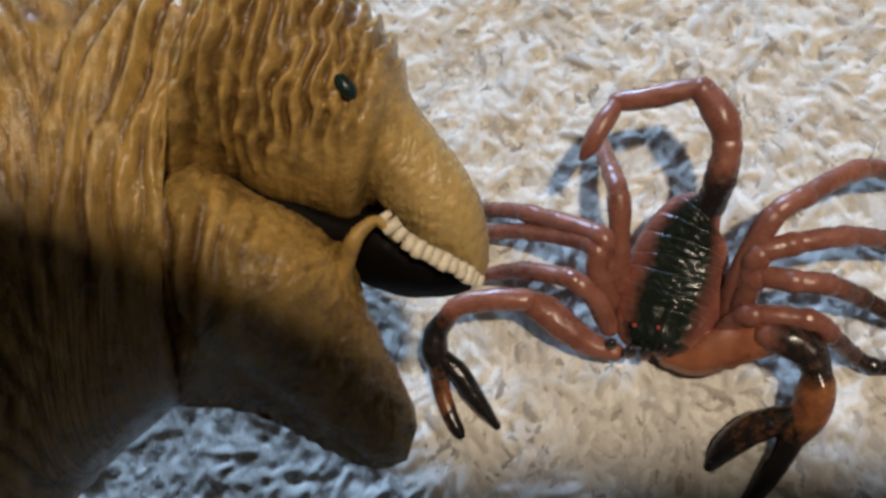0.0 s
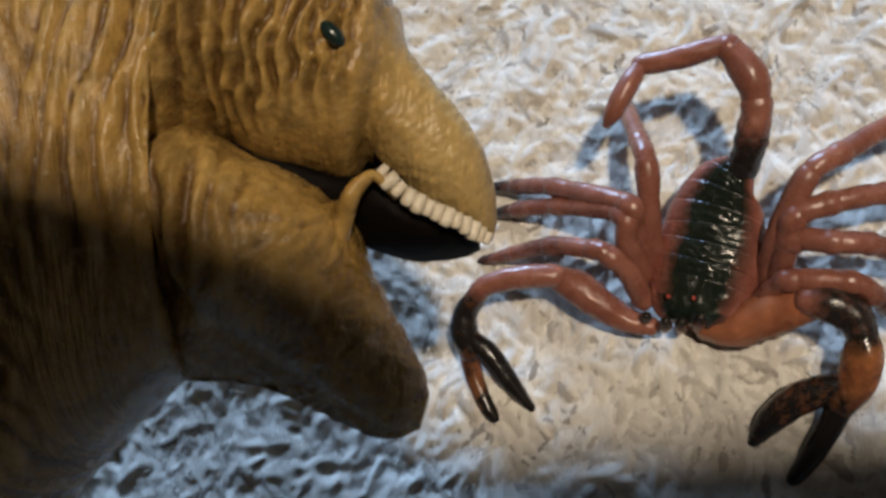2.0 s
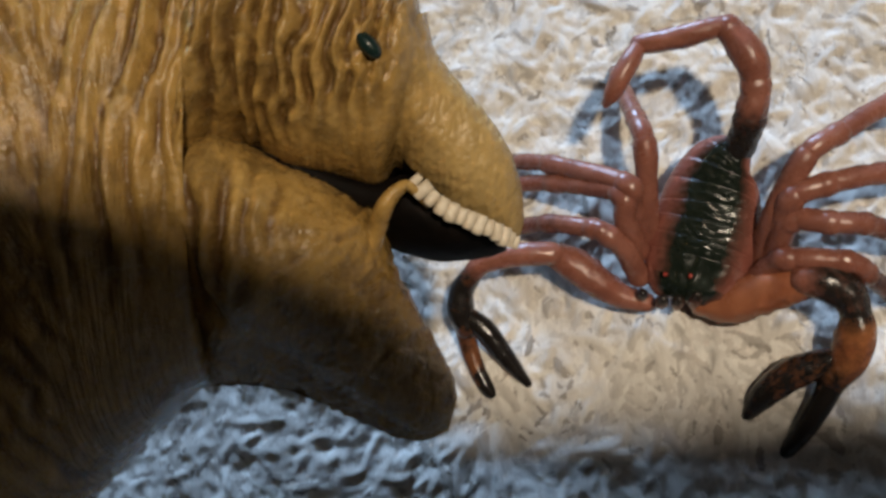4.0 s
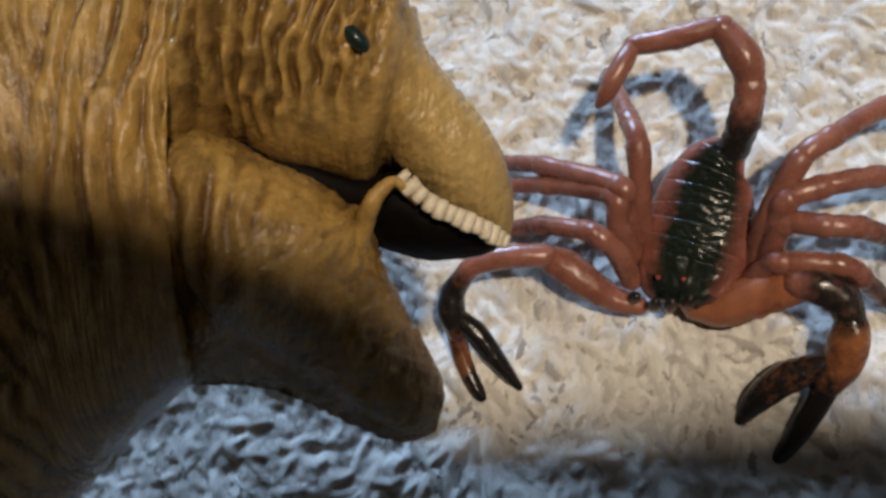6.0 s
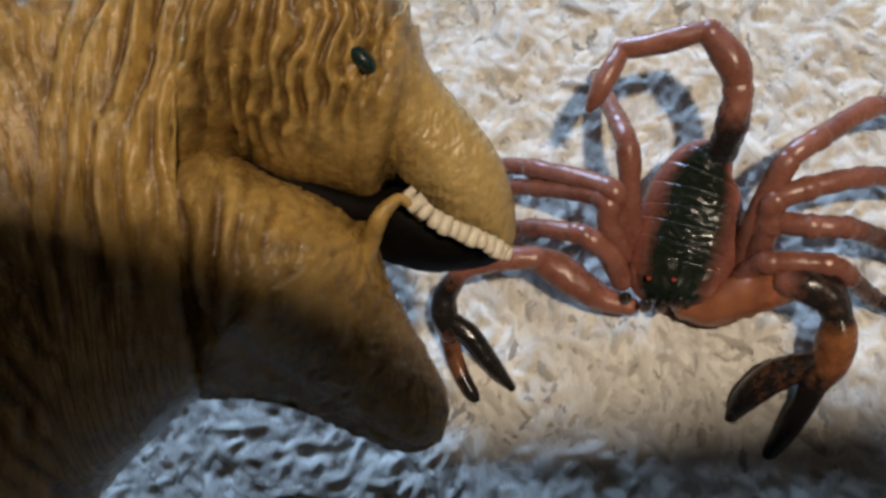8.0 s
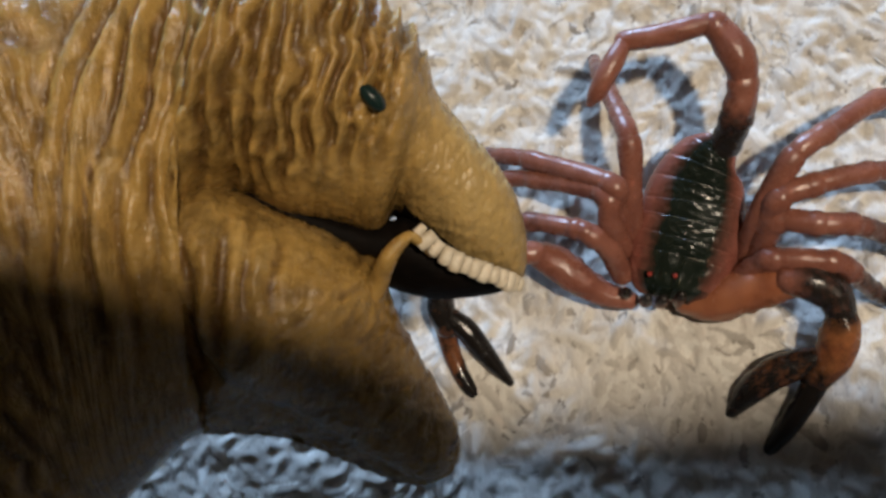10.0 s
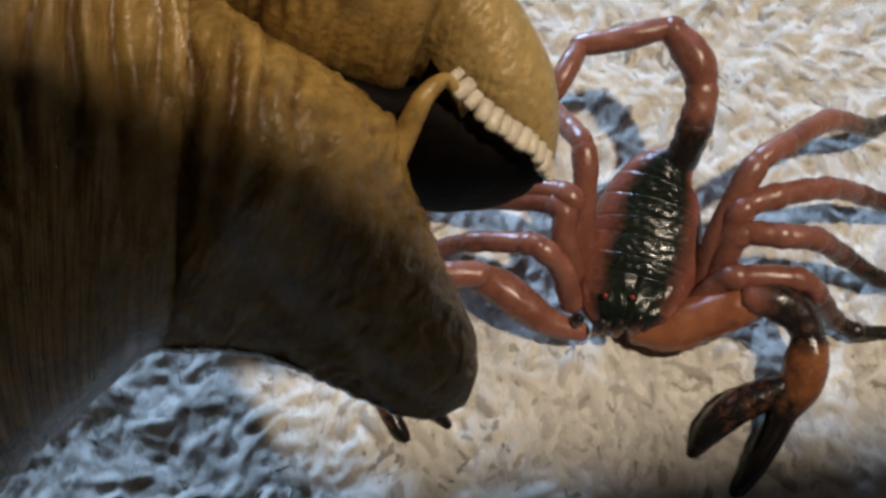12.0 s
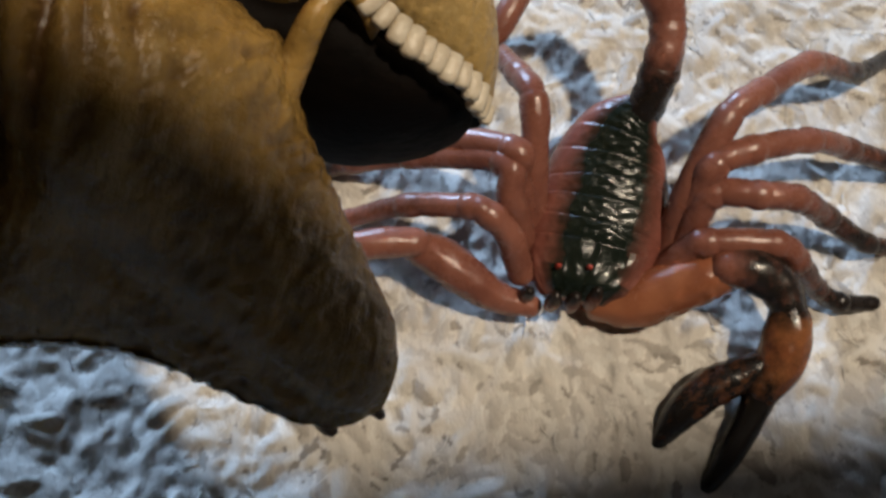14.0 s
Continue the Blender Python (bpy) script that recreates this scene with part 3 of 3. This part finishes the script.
LEGS = [
    # points, thickness, dark paint from base to tip
    ([(40.2, -1.3, 9.0), (40.8, 3.8, 15.0), (41.5, 12.4, 21.0), (40.1, 18.6, 18.0), (37.3, 29.0, 9.0), (36.4, 33.0, 4.0)], [2, 1.8, 1.75, 1.6, 1.4, 1.0], [0.3, 0.1, 0, 0, 0.1, 0.6]),
    ([(39.7, -1.3, 9.0), (38.2, 3.3, 17.0), (37.5, 6.2, 20.0), (23.6, 13.8, 12.0), (15.4, 16.9, 6.0), (8.7, 18.8, 2.0)], [1.9, 1.8, 1.75, 1.5, 1.3, 1.0], [0.2, 0, 0, 0.1, 0.6, 1.2]),
    ([(38.8, -3.3, 9.0), (36.9, 0.3, 17.0), (36.3, 4.9, 19.0), (23.9, 10.4, 11.0), (15.4, 12.3, 6.0), (10.0, 13.3, 2.0)], [1.9, 1.8, 1.75, 1.5, 1.3, 1.0], [0.2, 0, 0, 0.1, 0.5, 1.2]),
    ([(37.8, -7.6, 8.0), (36.2, -3.9, 14.0), (33.6, -1.7, 17.0), (31.0, -0.3, 17.0), (22.5, 2.7, 12.0), (13.8, 3.8, 6.0), (7.4, 4.2, 2.0)], [2, 1.8, 1.7, 1.6, 1.5, 1.2, 0.9], [0.2, 0, 0, 0.1, 0.5, 0.3, 0.8]),
    ([(58.8, -7.1, 8.0), (61.5, -1.0, 16.0), (67.0, 6.7, 22.0), (72.9, 10.5, 21.0), (82.6, 16.2, 16.0), (92.0, 17.8, 8.0), (100.5, 22.6, 2.0)], [2.1, 2, 1.8, 1.7, 1.6, 1.4, 1.1], [0.5, 0.2, 0, 0, 0.3, 0.9, 1.2]),
    ([(59.6, -7.2, 8.0), (62.3, -2.4, 16.0), (64.6, 0.7, 20.0), (70.3, 2.4, 20.0), (79.5, 4.0, 17.0), (87.3, 4.3, 11.0), (95.7, 2.9, 6.0), (102.3, 2.0, 2.0)], [2, 1.9, 1.8, 1.8, 1.6, 1.5, 1.3, 0.9], [0.4, 0.1, 0, 0, 0.2, 0.6, 0.85, 1.2]),
    ([(59.8, -8.1, 8.0), (62.1, -4.5, 15.0), (64.3, -2.6, 18.0), (70.1, -3.9, 19.0), (75.7, -4.3, 17.0), (81.7, -5.6, 11.0), (88.6, -8.5, 6.0), (96.1, -8.4, 2.0)], [2, 1.9, 1.8, 1.8, 1.7, 1.5, 1.3, 1.0], [0.3, 0.1, 0, 0, 0.3, 0.7, 0.8, 0.3]),
    ([(57.0, -10.3, 8.0), (60.7, -8.6, 13.0), (63.1, -8.4, 15.0), (72.3, -9.8, 15.0), (75.6, -11.7, 12.0), (79.7, -14.4, 6.0), (83.3, -16.1, 4.0), (88.5, -16.4, 2.2)], [2, 1.8, 1.8, 1.7, 1.6, 1.4, 1.3, 1.1], [0.1, 0, 0, 0.1, 0.5, 0.8, 0.9, 1.1]),
]


def scorpion_tail(ob):
    pts = [(56.7, 10.7, 17.0), (58.2, 12.9, 20.0), (59.5, 15.8, 23.0), (60.4, 19.0, 25.0), (59.9, 23.1, 27.0), (57.4, 27.5, 28.0), (55.8, 28.6, 28.5), (49.2, 27.9, 28.0), (42.4, 28.0, 27.0)]
    tail = limb("tail", pts, [2.9, 2.7, 2.8, 2.5, 3.0, 2.4, 1.9, 2.0, 1.6], [1.0, 0.9, 0.5, 0.1, 0.0, 0.05, 0.2, 0.25, 0.1], [0, 1.5, 3, 5.4, 8], RED, ob, "curled segmented tail, dark at its root", ring=24, ridges=0.035)
    v, f, p = tube([(42.4, 28.0, 27.0), (40.9, 25.2, 28.0), (38.9, 22.3, 28.0), (37.1, 19.8, 27.0), (35.9, 18.6, 26.0)], [1.3, 1.75, 1.8, 1.5, 0.75], ring=16, dark=[0.1, 0, 0, 0.1, 0.25])
    part("sting", v, f, RED, tail, paint=p)


def scorpion_claws(ob):
    left = [
        ("upper_arm", RED, [(38.6, -12.1, 6.2), (33.9, -10.4, 7.2), (29.4, -7.1, 9.2), (26.1, -4.4, 10.2), (22.9, -2.7, 10.7)], [1.7, 2.3, 3.0, 2.9, 2.1], [0.3, 0.1, 0, 0, 0], 0.09),
        ("forearm", RED, [(23.4, -3.0, 12.5), (19.6, -2.8, 13.0), (14.9, -2.9, 13.0), (10.5, -3.7, 12.5), (8.2, -5.5, 11.5)], [2.1, 2.2, 2.1, 2.0, 1.8], [0, 0, 0, 0.25, 0.8], 0.02),
        ("hand", CLAW, [(8.2, -5.5, 11.5), (6.2, -7.6, 10.0), (5.4, -10.9, 8.5), (6.1, -14.0, 7.0)], [1.9, 2.2, 2.5, 2.2], [0.8, 0.9, 0.85, 0.8], 0.02),
        ("finger", CLAW, [(5.0, -11.5, 7.0), (5.6, -15.4, 5.5), (6.3, -19.4, 4.0), (8.2, -24.3, 3.0), (10.3, -27.3, 1.6)], [1.8, 1.8, 1.7, 1.5, 0.9], [0.8, 0.7, 0.65, 0.9, 1.1], 0.04),
        ("finger", CLAW, [(6.9, -12.2, 8.0), (9.7, -15.1, 7.0), (12.5, -19.5, 5.0), (16.0, -24.5, 3.0)], [1.7, 2.1, 1.8, 0.8], [0.85, 1.0, 1.0, 1.1], 0.04),
    ]
    right = [
        ("upper_arm", RED_WARM_LIT, [(48.3, -13.3, 6.2), (52.7, -13.8, 7.2), (58.1, -12.6, 9.2), (62.4, -12.1, 11.2), (64.8, -12.1, 12.2)], [2.2, 3.3, 3.8, 3.6, 3.1], [0.15, 0, 0, 0, 0.05], 0.085),
        ("forearm", RED, [(65.2, -11.9, 14.0), (68.2, -12.5, 14.0), (71.5, -14.6, 13.0), (72.8, -17.7, 12.0)], [2.6, 3.2, 3.1, 2.6], [0.3, 0.8, 0.8, 0.85], 0.03),
        ("hand", CLAW, [(72.8, -17.7, 12.0), (72.7, -20.6, 10.5), (71.3, -24.6, 8.5), (68.7, -27.8, 7.0)], [2.5, 3.3, 3.4, 2.6], [0.8, 0.52, 0.56, 0.75], 0.03),
        ("finger", CLAW, [(68.6, -24.8, 8.0), (65.4, -25.6, 7.0), (61.7, -26.7, 6.0), (57.2, -29.5, 4.6), (54.0, -32.7, 2.4)], [2.2, 2.6, 2.8, 2.4, 1.2], [0.8, 0.85, 0.75, 0.85, 0.95], 0.04),
        ("finger", CLAW, [(69.0, -26.9, 7.0), (66.6, -31.1, 5.5), (63.0, -35.8, 4.0), (59.7, -39.3, 2.0)], [2.4, 2.1, 1.9, 1.3], [0.75, 0.95, 1.1, 1.2], 0.04),
    ]
    for label, arm in (("slender red-brown claw arm with a black mottled pincer", left), ("red-brown claw arm with a black mottled pincer", right)):
        first = None
        for name, mat, pts, radii, dark, ridges in arm:
            v, f, p = tube(pts, radii, ring=20, steps=9, dark=dark, ridges=ridges)
            made = part(name, v, f, mat, first or ob, label if first is None else "", paint=p)
            first = first or made


def toy_scorpion():
    ob = thing("toy_scorpion", (0.048, 0.0, 0.0), "glossy red-brown rubber toy scorpion with black back, standing on the carpet", "toy")
    scorpion_body(ob)
    for pts, radii, dark in LEGS:
        k = len(pts) - 1
        limb("leg", pts, [r * 1.12 for r in radii], dark, [0, 2, *range(3, k), k], RED, ob, last="foot")
    scorpion_tail(ob)
    scorpion_claws(ob)
    for top, tip in (((38.4, -11.1, 10.0), (37.9, -11.1, 8.0)), ((41.8, -12.5, 11.0), (41.2, -13.0, 8.0)), ((44.5, -12.9, 11.0), (43.9, -13.4, 8.0)), ((47.6, -12.4, 11.0), (46.8, -13.4, 8.0))):
        mid = tuple((a + b) / 2 for a, b in zip(top, tip))
        v, f, p = tube([top, mid, tip], [0.8, 1.15, 0.95], ring=14, dark=[0.9, 0.55, 0.15], ridges=0.04)
        part("mouthpart", v, f, RED, ob, paint=p)
    ob.location.z = -0.0018


toy_scorpion()
